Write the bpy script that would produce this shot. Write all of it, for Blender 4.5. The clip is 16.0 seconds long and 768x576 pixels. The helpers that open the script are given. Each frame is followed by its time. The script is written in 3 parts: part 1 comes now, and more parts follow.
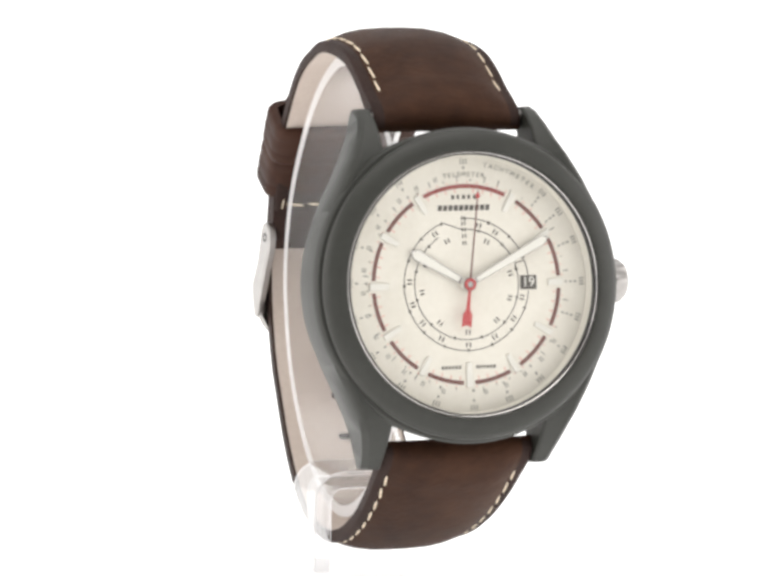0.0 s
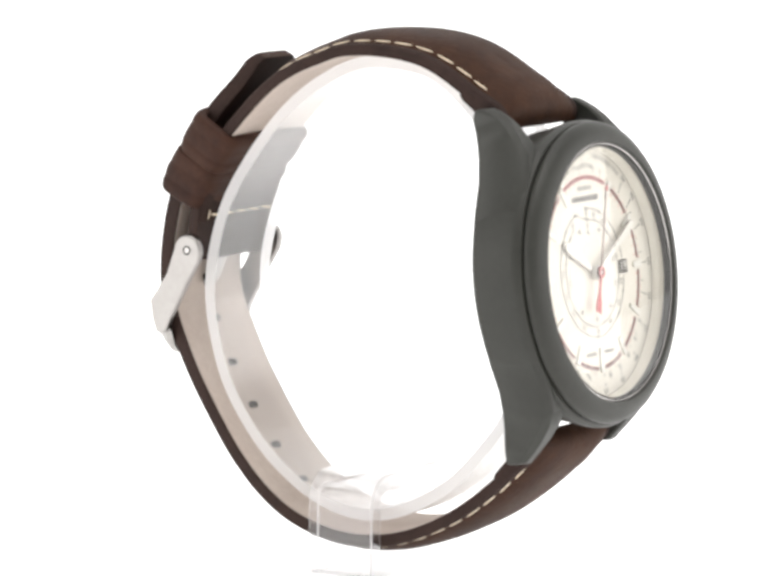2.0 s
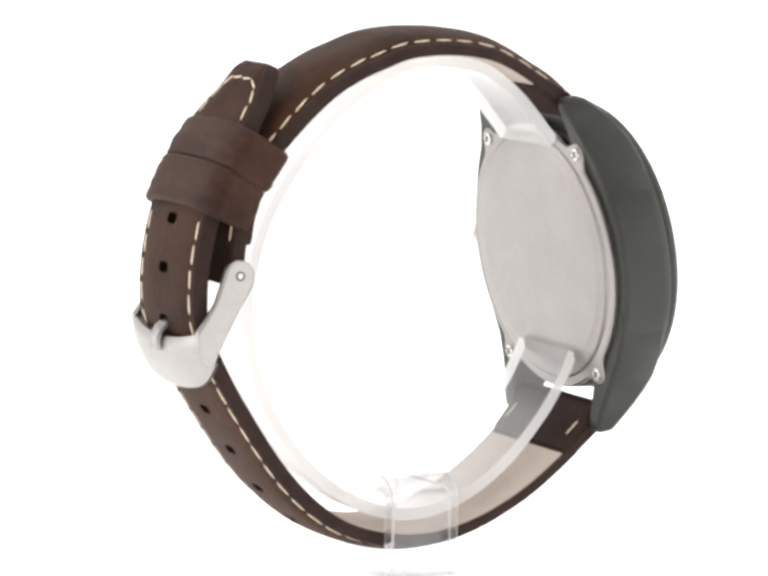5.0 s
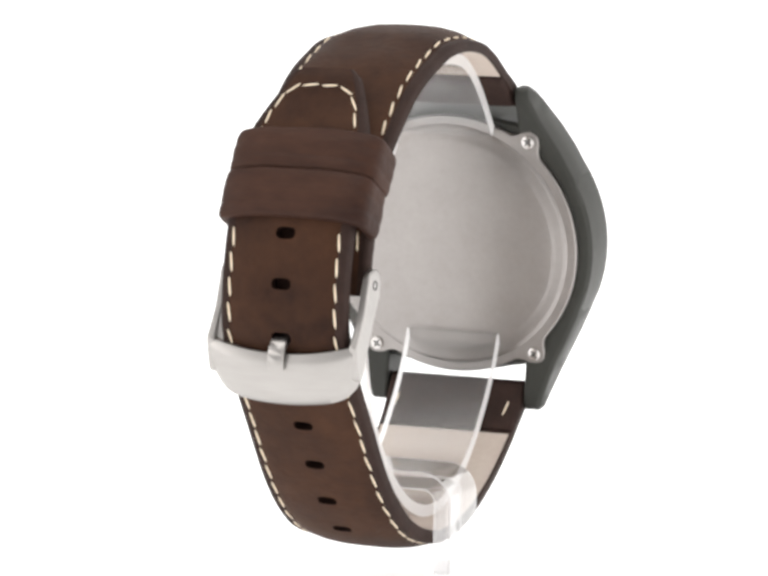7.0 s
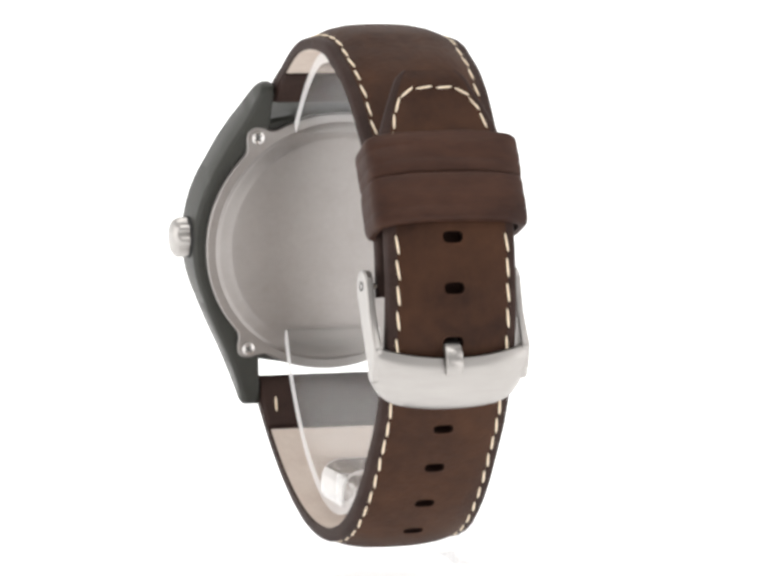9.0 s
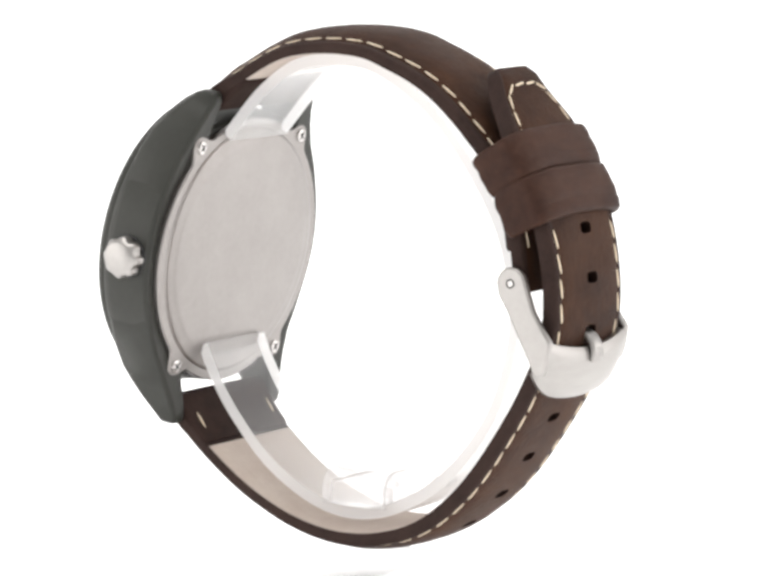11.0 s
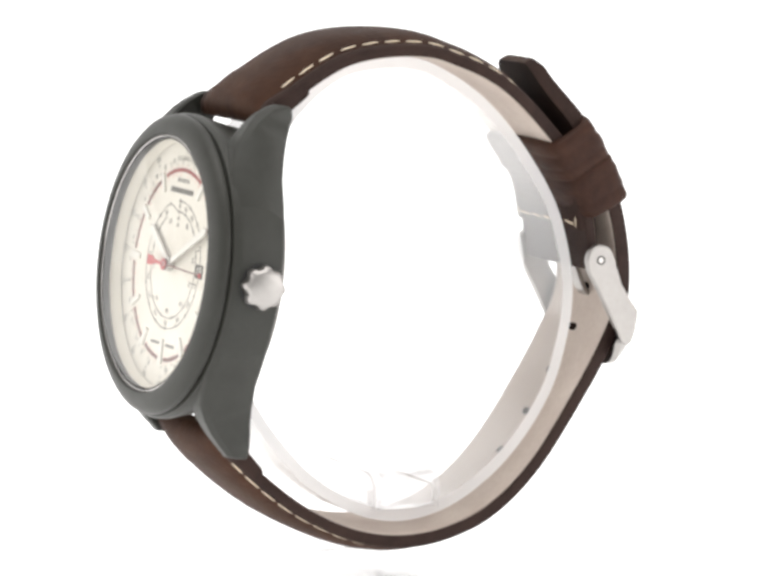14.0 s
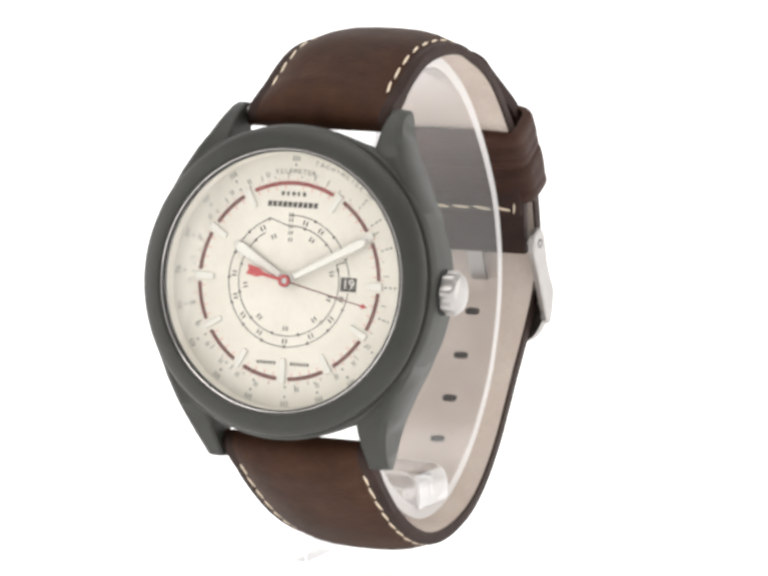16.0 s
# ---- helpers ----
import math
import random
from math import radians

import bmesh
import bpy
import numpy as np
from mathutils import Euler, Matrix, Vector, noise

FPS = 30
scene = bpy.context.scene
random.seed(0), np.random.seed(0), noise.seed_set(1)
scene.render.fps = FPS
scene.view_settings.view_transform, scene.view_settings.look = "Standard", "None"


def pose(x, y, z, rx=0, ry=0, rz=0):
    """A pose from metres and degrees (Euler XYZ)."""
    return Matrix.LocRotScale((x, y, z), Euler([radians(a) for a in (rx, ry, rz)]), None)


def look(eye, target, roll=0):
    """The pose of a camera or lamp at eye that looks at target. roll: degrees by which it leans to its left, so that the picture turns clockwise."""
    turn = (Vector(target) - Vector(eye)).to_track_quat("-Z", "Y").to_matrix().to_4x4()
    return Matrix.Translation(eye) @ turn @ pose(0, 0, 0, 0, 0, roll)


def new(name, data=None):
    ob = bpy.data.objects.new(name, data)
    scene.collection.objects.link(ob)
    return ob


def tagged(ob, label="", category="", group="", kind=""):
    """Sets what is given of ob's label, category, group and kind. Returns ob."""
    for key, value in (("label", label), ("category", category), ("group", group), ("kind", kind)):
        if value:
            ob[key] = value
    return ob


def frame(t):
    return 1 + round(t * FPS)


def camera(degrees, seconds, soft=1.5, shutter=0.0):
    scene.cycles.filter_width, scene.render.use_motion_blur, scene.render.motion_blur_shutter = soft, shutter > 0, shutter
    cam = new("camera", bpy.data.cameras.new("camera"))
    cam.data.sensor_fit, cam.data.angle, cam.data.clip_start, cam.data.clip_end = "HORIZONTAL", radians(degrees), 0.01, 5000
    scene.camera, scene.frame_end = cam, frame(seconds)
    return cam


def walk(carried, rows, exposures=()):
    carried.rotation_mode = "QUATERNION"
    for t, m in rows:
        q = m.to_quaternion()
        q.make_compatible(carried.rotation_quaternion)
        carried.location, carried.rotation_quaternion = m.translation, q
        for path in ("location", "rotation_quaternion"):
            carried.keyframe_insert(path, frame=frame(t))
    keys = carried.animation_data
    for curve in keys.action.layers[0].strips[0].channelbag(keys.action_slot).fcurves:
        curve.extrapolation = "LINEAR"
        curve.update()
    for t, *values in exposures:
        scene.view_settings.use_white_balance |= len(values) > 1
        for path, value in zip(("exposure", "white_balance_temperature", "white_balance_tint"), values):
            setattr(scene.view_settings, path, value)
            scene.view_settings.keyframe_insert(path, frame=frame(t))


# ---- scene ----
MM = 0.001
ZO = 40.4  # height of the middle of the loop over the table, mm

# the camera stands still, the watch turns on its stand
cam = camera(11.04, 16.0, soft=3.4)
PITCH, DIST = radians(7.578), 537.4
EYE = Vector((-0.37, -DIST * math.cos(PITCH), DIST * math.sin(PITCH) + ZO)) * MM
AIM = Vector((-0.37, 0.0, ZO)) * MM
STILL = look(EYE, AIM, 0.788)
walk(cam, [(0.0, STILL), (16.0, STILL)])

# ---- light: a white light tent ----
world = bpy.data.worlds.new("tent")
scene.world = world
world.use_nodes = True
bg = world.node_tree.nodes["Background"]
bg.inputs["Color"].default_value = (1.0, 0.985, 0.97, 1)
bg.inputs["Strength"].default_value = 0.82


def area_lamp(name, eye, target, sx, sy, power, colour):
    data = bpy.data.lights.new(name, "AREA")
    data.shape, data.size, data.size_y, data.energy, data.color = "RECTANGLE", sx, sy, power, colour
    ob = new(name, data)
    ob.matrix_world = look(eye, target)
    return ob


area_lamp("softbox_top", (0.0, -0.10, 0.75), (0, 0, 0.04), 0.7, 0.6, 3.4, (1.0, 0.98, 0.95))
area_lamp("softbox_left", (-0.80, -0.07, 0.24), (0, 0, 0.08), 1.1, 0.5, 3.4, (1.0, 0.975, 0.955))
area_lamp("softbox_right", (0.80, -0.07, 0.24), (0, 0, 0.08), 1.1, 0.5, 3.4, (1.0, 0.975, 0.955))


# ---- materials ----
def material(name, base=(0.5, 0.5, 0.5), rough=0.5, metal=0.0, second=None, scale=200.0, bump=0.0, bump_scale=900.0, spec=0.5, stretch=None, rough_var=0.0):
    """A principled material: two colours mixed by coarse and fine noise, and fine relief. Scales per metre."""
    mat = bpy.data.materials.new(name)
    mat.use_nodes = True
    nt = mat.node_tree
    p = nt.nodes["Principled BSDF"]
    p.inputs["Base Color"].default_value = (*base, 1)
    p.inputs["Roughness"].default_value = rough
    p.inputs["Metallic"].default_value = metal
    p.inputs["Specular IOR Level"].default_value = spec
    co = nt.nodes.new("ShaderNodeTexCoord")
    src = co.outputs["Object"]
    if stretch:
        mp = nt.nodes.new("ShaderNodeMapping")
        mp.inputs["Scale"].default_value = stretch
        nt.links.new(src, mp.inputs["Vector"])
        src = mp.outputs["Vector"]

    def noise_node(s, detail, rgh=0.6):
        n = nt.nodes.new("ShaderNodeTexNoise")
        n.inputs["Scale"].default_value, n.inputs["Detail"].default_value, n.inputs["Roughness"].default_value = s, detail, rgh
        nt.links.new(src, n.inputs["Vector"])
        return n

    if second:
        big, fine = noise_node(scale, 4), noise_node(scale * 9, 3)
        add = nt.nodes.new("ShaderNodeMath")
        add.operation = "MULTIPLY_ADD"
        nt.links.new(fine.outputs["Fac"], add.inputs[0])
        add.inputs[1].default_value = 0.45
        nt.links.new(big.outputs["Fac"], add.inputs[2])
        ramp = nt.nodes.new("ShaderNodeValToRGB")
        ramp.color_ramp.elements[0].position, ramp.color_ramp.elements[1].position = 0.5, 0.95
        ramp.color_ramp.elements[0].color, ramp.color_ramp.elements[1].color = (*base, 1), (*second, 1)
        nt.links.new(add.outputs[0], ramp.inputs["Fac"])
        nt.links.new(ramp.outputs["Color"], p.inputs["Base Color"])
    if rough_var:
        rn = noise_node(scale * 3, 4)
        mr = nt.nodes.new("ShaderNodeMapRange")
        mr.inputs["To Min"].default_value, mr.inputs["To Max"].default_value = rough - rough_var, rough + rough_var
        nt.links.new(rn.outputs["Fac"], mr.inputs["Value"])
        nt.links.new(mr.outputs["Result"], p.inputs["Roughness"])
    if bump:
        b = nt.nodes.new("ShaderNodeBump")
        b.inputs["Strength"].default_value, b.inputs["Distance"].default_value = bump, 0.0003
        nt.links.new(noise_node(bump_scale, 5).outputs["Fac"], b.inputs["Height"])
        nt.links.new(b.outputs["Normal"], p.inputs["Normal"])
    return mat


def clear_material(name, tint, rough, ior, haze=0.0, falloff=5.0, pass_share=0.5):
    """Clear plastic or glass: light goes straight through, gloss by Fresnel; haze: white share painted in for glare and
    lit edges.
    """
    mat = bpy.data.materials.new(name)
    mat.use_nodes = True
    nt = mat.node_tree
    nt.nodes.remove(nt.nodes["Principled BSDF"])
    out = nt.nodes["Material Output"]
    tr, gl, lw, mix = (nt.nodes.new(k) for k in ("ShaderNodeBsdfTransparent", "ShaderNodeBsdfGlossy", "ShaderNodeLayerWeight", "ShaderNodeMixShader"))
    power, fr = nt.nodes.new("ShaderNodeMath"), nt.nodes.new("ShaderNodeMath")
    power.operation, fr.operation = "POWER", "MULTIPLY_ADD"
    f0 = ((ior - 1) / (ior + 1)) ** 2
    power.inputs[1].default_value, fr.inputs[1].default_value, fr.inputs[2].default_value = falloff, 1 - f0, f0
    nt.links.new(lw.outputs["Facing"], power.inputs[0])
    nt.links.new(power.outputs[0], fr.inputs[0])
    tr.inputs["Color"].default_value = (*tint, 1)
    gl.inputs["Roughness"].default_value = rough
    nt.links.new(fr.outputs[0], mix.inputs["Fac"])
    nt.links.new(tr.outputs["BSDF"], mix.inputs[1])
    nt.links.new(gl.outputs["BSDF"], mix.inputs[2])
    last = mix
    if haze:
        d, tl, m2, m3 = (nt.nodes.new(k) for k in ("ShaderNodeBsdfDiffuse", "ShaderNodeBsdfTranslucent", "ShaderNodeMixShader", "ShaderNodeMixShader"))
        d.inputs["Color"].default_value = tl.inputs["Color"].default_value = (0.99, 0.985, 0.985, 1)
        nt.links.new(d.outputs["BSDF"], m2.inputs[1])
        nt.links.new(tl.outputs["BSDF"], m2.inputs[2])
        m2.inputs["Fac"].default_value, m3.inputs["Fac"].default_value = pass_share, haze
        nt.links.new(mix.outputs["Shader"], m3.inputs[1])
        nt.links.new(m2.outputs["Shader"], m3.inputs[2])
        last = m3
    nt.links.new(last.outputs["Shader"], out.inputs["Surface"])
    return mat


LEATHER = material("brown_leather", (0.0205, 0.0084, 0.0051), 0.62, 0, (0.052, 0.0220, 0.0108), 55, 0.45, 1500, 0.12, rough_var=0.1)
LEATHER_EDGE = material("leather_edge", (0.020, 0.0105, 0.0085), 0.68, 0, (0.035, 0.0195, 0.0155), 250, 0.3, 1800, 0.15)
KEEPER = material("keeper_leather", (0.024, 0.0098, 0.0066), 0.58, 0, (0.054, 0.0235, 0.0142), 90, 0.5, 500, 0.15, stretch=(0.4, 1, 1))
LINING = material("beige_lining", (0.46, 0.385, 0.335), 0.75, 0, (0.55, 0.48, 0.425), 160, 0.3, 1400, 0.3)
THREAD = material("cream_thread", (0.74, 0.60, 0.43), 0.8, 0, (0.85, 0.74, 0.58), 900, 0.3, 3000, 0.2)
HOLE = material("hole_dark", (0.009, 0.0045, 0.0035), 0.85, 0, (0.015, 0.008, 0.006), 400, spec=0.05)
CASE = material("olive_case_paint", (0.0185, 0.0188, 0.0150), 0.47, 0.0, (0.0265, 0.0268, 0.0222), 120, 0.1, 4000, 0.36, rough_var=0.06)
STEEL = material("brushed_steel", (0.335, 0.32, 0.308), 0.36, 1.0, (0.39, 0.375, 0.362), 150, 0.06, 2500, stretch=(0.15, 1, 1), rough_var=0.06)
BACK = material("satin_caseback_steel", (0.275, 0.257, 0.248), 0.34, 1.0, (0.315, 0.297, 0.287), 130, 0.05, 3000, rough_var=0.06)
CHROME = material("polished_steel", (0.52, 0.50, 0.485), 0.22, 1.0, (0.6, 0.58, 0.565), 200)
DIAL = material("cream_dial", (0.66, 0.627, 0.553), 0.55, 0, (0.73, 0.70, 0.628), 160, 0.03, 4000, 0.3)
INK = material("dark_ink", (0.05, 0.045, 0.04), 0.6, 0, (0.09, 0.08, 0.07), 800)
PALE_INK = material("grey_ink", (0.10, 0.10, 0.085), 0.6, 0, (0.34, 0.33, 0.29), 900)
RED_INK = material("red_ink", (0.235, 0.05, 0.046), 0.6, 0, (0.30, 0.075, 0.07), 800)
BROWN_INK = material("maroon_ink", (0.13, 0.05, 0.042), 0.6, 0, (0.18, 0.075, 0.065), 800)
PINK_INK = material("pale_red_ink", (0.62, 0.30, 0.26), 0.6, 0, (0.7, 0.42, 0.36), 900)
LUME = material("white_lume", (0.665, 0.648, 0.595), 0.5, 0, (0.70, 0.685, 0.63), 600)
RED = material("red_hand_enamel", (0.40, 0.045, 0.05), 0.45, 0, (0.46, 0.07, 0.07), 500)
# gasket rubber, and the black painted in for shade in gaps and slots
BLACK = material("black_rubber_and_gap_shade", (0.012, 0.012, 0.012), 0.6, 0, (0.02, 0.02, 0.02), 500)
WHITE = material("white_sweep", (0.86, 0.86, 0.86), 0.6, 0, (0.88, 0.88, 0.88), 3)
ACRYLIC = clear_material("clear_acrylic", (0.965, 0.965, 0.965), 0.16, 1.5, 0.02, 3.6)
# mostly white, so the light guided to the acrylic's edges is painted in
ACRYLIC_EDGE = clear_material("lit_acrylic_edge", (0.97, 0.96, 0.965), 0.2, 1.49, 0.8, pass_share=0.9)
ACRYLIC_SIDE = clear_material("stem_acrylic", (0.975, 0.97, 0.972), 0.1, 1.49, 0.03, 2.0)
GLASS = clear_material("mineral_glass", (0.985, 0.985, 0.98), 0.03, 1.6, 0.0, 4.0)
# added glow: lifts the sweep to pure white, with no lamps behind it
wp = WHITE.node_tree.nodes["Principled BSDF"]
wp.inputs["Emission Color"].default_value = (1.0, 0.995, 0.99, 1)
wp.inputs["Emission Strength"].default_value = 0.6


# ---- mesh helpers (coordinates in mm) ----
def part(name, bm, mat, parent=None, label="", m=None, smooth=True, sharp=35):
    """Links a bmesh in mm as one mesh object; mat: one material or a list."""
    mats = mat if isinstance(mat, (list, tuple)) else [mat]
    if m is not None:
        bm.transform(m)
    bm.transform(Matrix.Scale(MM, 4))
    bmesh.ops.recalc_face_normals(bm, faces=bm.faces)
    me = bpy.data.meshes.new(name)
    bm.to_mesh(me)
    bm.free()
    for k in mats:
        me.materials.append(k)
    if smooth:
        me.shade_smooth()
        me.set_sharp_from_angle(angle=radians(sharp))
    ob = new(name, me)
    ob.parent = parent
    if label:
        tagged(ob, label)
    return ob


def bevel_mod(ob, width, segments=2, angle=40):
    b = ob.modifiers.new("bevel", "BEVEL")
    b.width, b.segments, b.limit_method, b.angle_limit = width * MM, segments, "ANGLE", radians(angle)
    return ob


def lathe(profile, steps=96, bm=None, closed=False):
    """Turns (radius, height) points round the z axis."""
    bm = bm or bmesh.new()
    rings = []
    for r, h in profile:
        if r < 1e-6:
            rings.append([bm.verts.new((0, 0, h))])
        else:
            rings.append([bm.verts.new((r * math.cos(2 * math.pi * k / steps), r * math.sin(2 * math.pi * k / steps), h)) for k in range(steps)])
    pairs = list(zip(rings, rings[1:])) + ([(rings[-1], rings[0])] if closed else [])
    for a, b in pairs:
        for k in range(steps):
            j = (k + 1) % steps
            if len(a) == 1 and len(b) == 1:
                continue
            if len(a) == 1:
                bm.faces.new((a[0], b[k], b[j]))
            elif len(b) == 1:
                bm.faces.new((a[k], a[j], b[0]))
            else:
                bm.faces.new((a[k], a[j], b[j], b[k]))
    return bm


def prism(points, h0, h1, bm=None):
    """A closed outline in x, y drawn up from h0 to h1."""
    bm = bm or bmesh.new()
    lo = [bm.verts.new((x, y, h0)) for x, y in points]
    hi = [bm.verts.new((x, y, h1)) for x, y in points]
    bm.faces.new(lo[::-1])
    bm.faces.new(hi)
    for k in range(len(points)):
        j = (k + 1) % len(points)
        bm.faces.new((lo[k], lo[j], hi[j], hi[k]))
    return bm


def box(bm, x0, x1, y0, y1, z0, z1):
    return prism([(x0, y0), (x1, y0), (x1, y1), (x0, y1)], z0, z1, bm)


def arc_band(bm, r0, r1, a0, a1, h0, h1, steps=12):
    """A band on the dial between clock angles a0 and a1, in degrees."""
    outer = [(r1 * math.sin(radians(a0 + (a1 - a0) * k / steps)), r1 * math.cos(radians(a0 + (a1 - a0) * k / steps))) for k in range(steps + 1)]
    inner = [(r0 * math.sin(radians(a0 + (a1 - a0) * k / steps)), r0 * math.cos(radians(a0 + (a1 - a0) * k / steps))) for k in range(steps + 1)]
    lo = [[bm.verts.new((x, y, h)) for x, y in row] for h in (h0, h1) for row in (outer, inner)]
    o0, i0, o1, i1 = lo
    for k in range(steps):
        bm.faces.new((o1[k], o1[k + 1], i1[k + 1], i1[k]))
        bm.faces.new((o0[k], o0[k + 1], o1[k + 1], o1[k]))
        bm.faces.new((i1[k], i1[k + 1], i0[k + 1], i0[k]))
    bm.faces.new((o0[0], o1[0], i1[0], i0[0]))
    bm.faces.new((o0[-1], i0[-1], i1[-1], o1[-1]))
    return bm


def curve_points(ctrl, step=0.8):
    """Even points along a smooth line through the controls: (y, z, tangent y, tangent z, length so far)."""
    dense = []
    n = len(ctrl)
    for k in range(n - 1):
        p0 = Vector(ctrl[max(k - 1, 0)])
        p1, p2 = Vector(ctrl[k]), Vector(ctrl[k + 1])
        p3 = Vector(ctrl[min(k + 2, n - 1)])
        for j in range(16):
            t = j / 16
            dense.append(0.5 * ((2 * p1) + (p2 - p0) * t + (2 * p0 - 5 * p1 + 4 * p2 - p3) * t * t + (3 * p1 - p0 - 3 * p2 + p3) * t ** 3))
    dense.append(Vector(ctrl[-1]))
    run = [0.0]
    for a, b in zip(dense, dense[1:]):
        run.append(run[-1] + (b - a).length)
    total = run[-1]

    def at(s):
        s = min(max(s, 0.0), total)
        k = min(int(np.searchsorted(run, s, side="right")) - 1, len(dense) - 2)
        f = (s - run[k]) / max(run[k + 1] - run[k], 1e-9)
        p = dense[k].lerp(dense[k + 1], f)
        a, b = dense[max(k - 3, 0)], dense[min(k + 4, len(dense) - 1)]
        return p, (b - a).normalized()

    return at, total


# ---- the room: white table and sweep in one sheet ----
def white_sweep():
    bm = bmesh.new()
    prof = [(-1600, 0), (-400, 0), (400, 0), (1500, 0)]
    prof += [(1500 + 500 * math.sin(radians(a)), 500 - 500 * math.cos(radians(a))) for a in range(10, 91, 10)] + [(2000, 2400)]
    rows = [[bm.verts.new((x, y, z)) for x in (-2200, -700, 0, 700, 2200)] for y, z in prof]
    for a, b in zip(rows, rows[1:]):
        for k in range(4):
            bm.faces.new((a[k], a[k + 1], b[k + 1], b[k]))
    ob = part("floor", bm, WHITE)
    return tagged(ob, "seamless white photo sweep with added glow under the stand", "backdrop", kind="structure")


white_sweep()

# ---- the watch ----
watch = new("wristwatch")
tagged(watch, "analogue wristwatch, olive grey case, cream dial and brown leather strap", "watch")
HUB = Vector((-0.05, -31.0, 4.5 + ZO))
TILT = 7.8
# case space: x to three o'clock, y to twelve o'clock, z out of the dial
CASE_M = Matrix.Translation(HUB) @ pose(0, 0, 0, 90 - TILT, 0, 0)


def lug(sx, sy):
    """One lug: stations outward from the case, each with its outer side, top and underside."""
    bm = bmesh.new()
    st = [(6.0, 19.4, 0.5, -6.0), (10.0, 18.0, 0.5, -6.0), (13.5, 16.2, 0.45, -6.1), (16.5, 14.55, 0.2, -6.7), (18.5, 13.6, -0.35, -7.2),
          (20.2, 12.95, -1.5, -7.7), (21.6, 12.55, -2.9, -8.0), (22.6, 12.35, -4.4, -7.9), (23.0, 12.25, -5.6, -7.2)]
    if sy > 0:
        st = [(u, xo, nt + 0.8, nb) for u, xo, nt, nb in st[:3]]
        st += [(16.5, 14.55, 0.6, -6.7), (18.5, 13.6, -0.7, -7.2), (20.2, 12.95, -1.9, -7.7), (21.4, 12.55, -3.1, -8.1), (22.5, 12.35, -4.7, -8.0), (22.9, 12.25, -5.7, -7.3)]
    if sy < 0:
        st = [(u, xo, nt + 0.9, nb) for u, xo, nt, nb in st[:3]]
        st += [(16.5, 14.55, 0.7, -6.7), (18.5, 13.6, -0.6, -7.2), (20.2, 12.95, -2.1, -7.7), (21.6, 12.55, -3.6, -8.0), (22.6, 12.35, -4.8, -8.05), (23.1, 12.25, -5.3, -7.9)]
        st = [(u + 0.3 * max(0.0, u - 16) / 7, xo + 0.6 * min(max((u - 11) / 9, 0.0), 1.0), nt, nb) for u, xo, nt, nb in st]
    rings = []
    for u, xo, nt, nb in st:
        xi = max(10.35, math.sqrt(max(0.0, 18.2 ** 2 - u * u)))
        rings.append([bm.verts.new((sx * x, sy * u, n)) for x, n in ((xi, nb), (xo - 0.35, nb), (xo, nb + 0.5), (xo, nt - 0.9), (xo - 0.7, nt), (xi, nt))])
    for a, b in zip(rings, rings[1:]):
        for k in range(6):
            j = (k + 1) % 6
            bm.faces.new((a[k], a[j], b[j], b[k]))
    bm.faces.new(rings[0])
    bm.faces.new(rings[-1])
    return bm


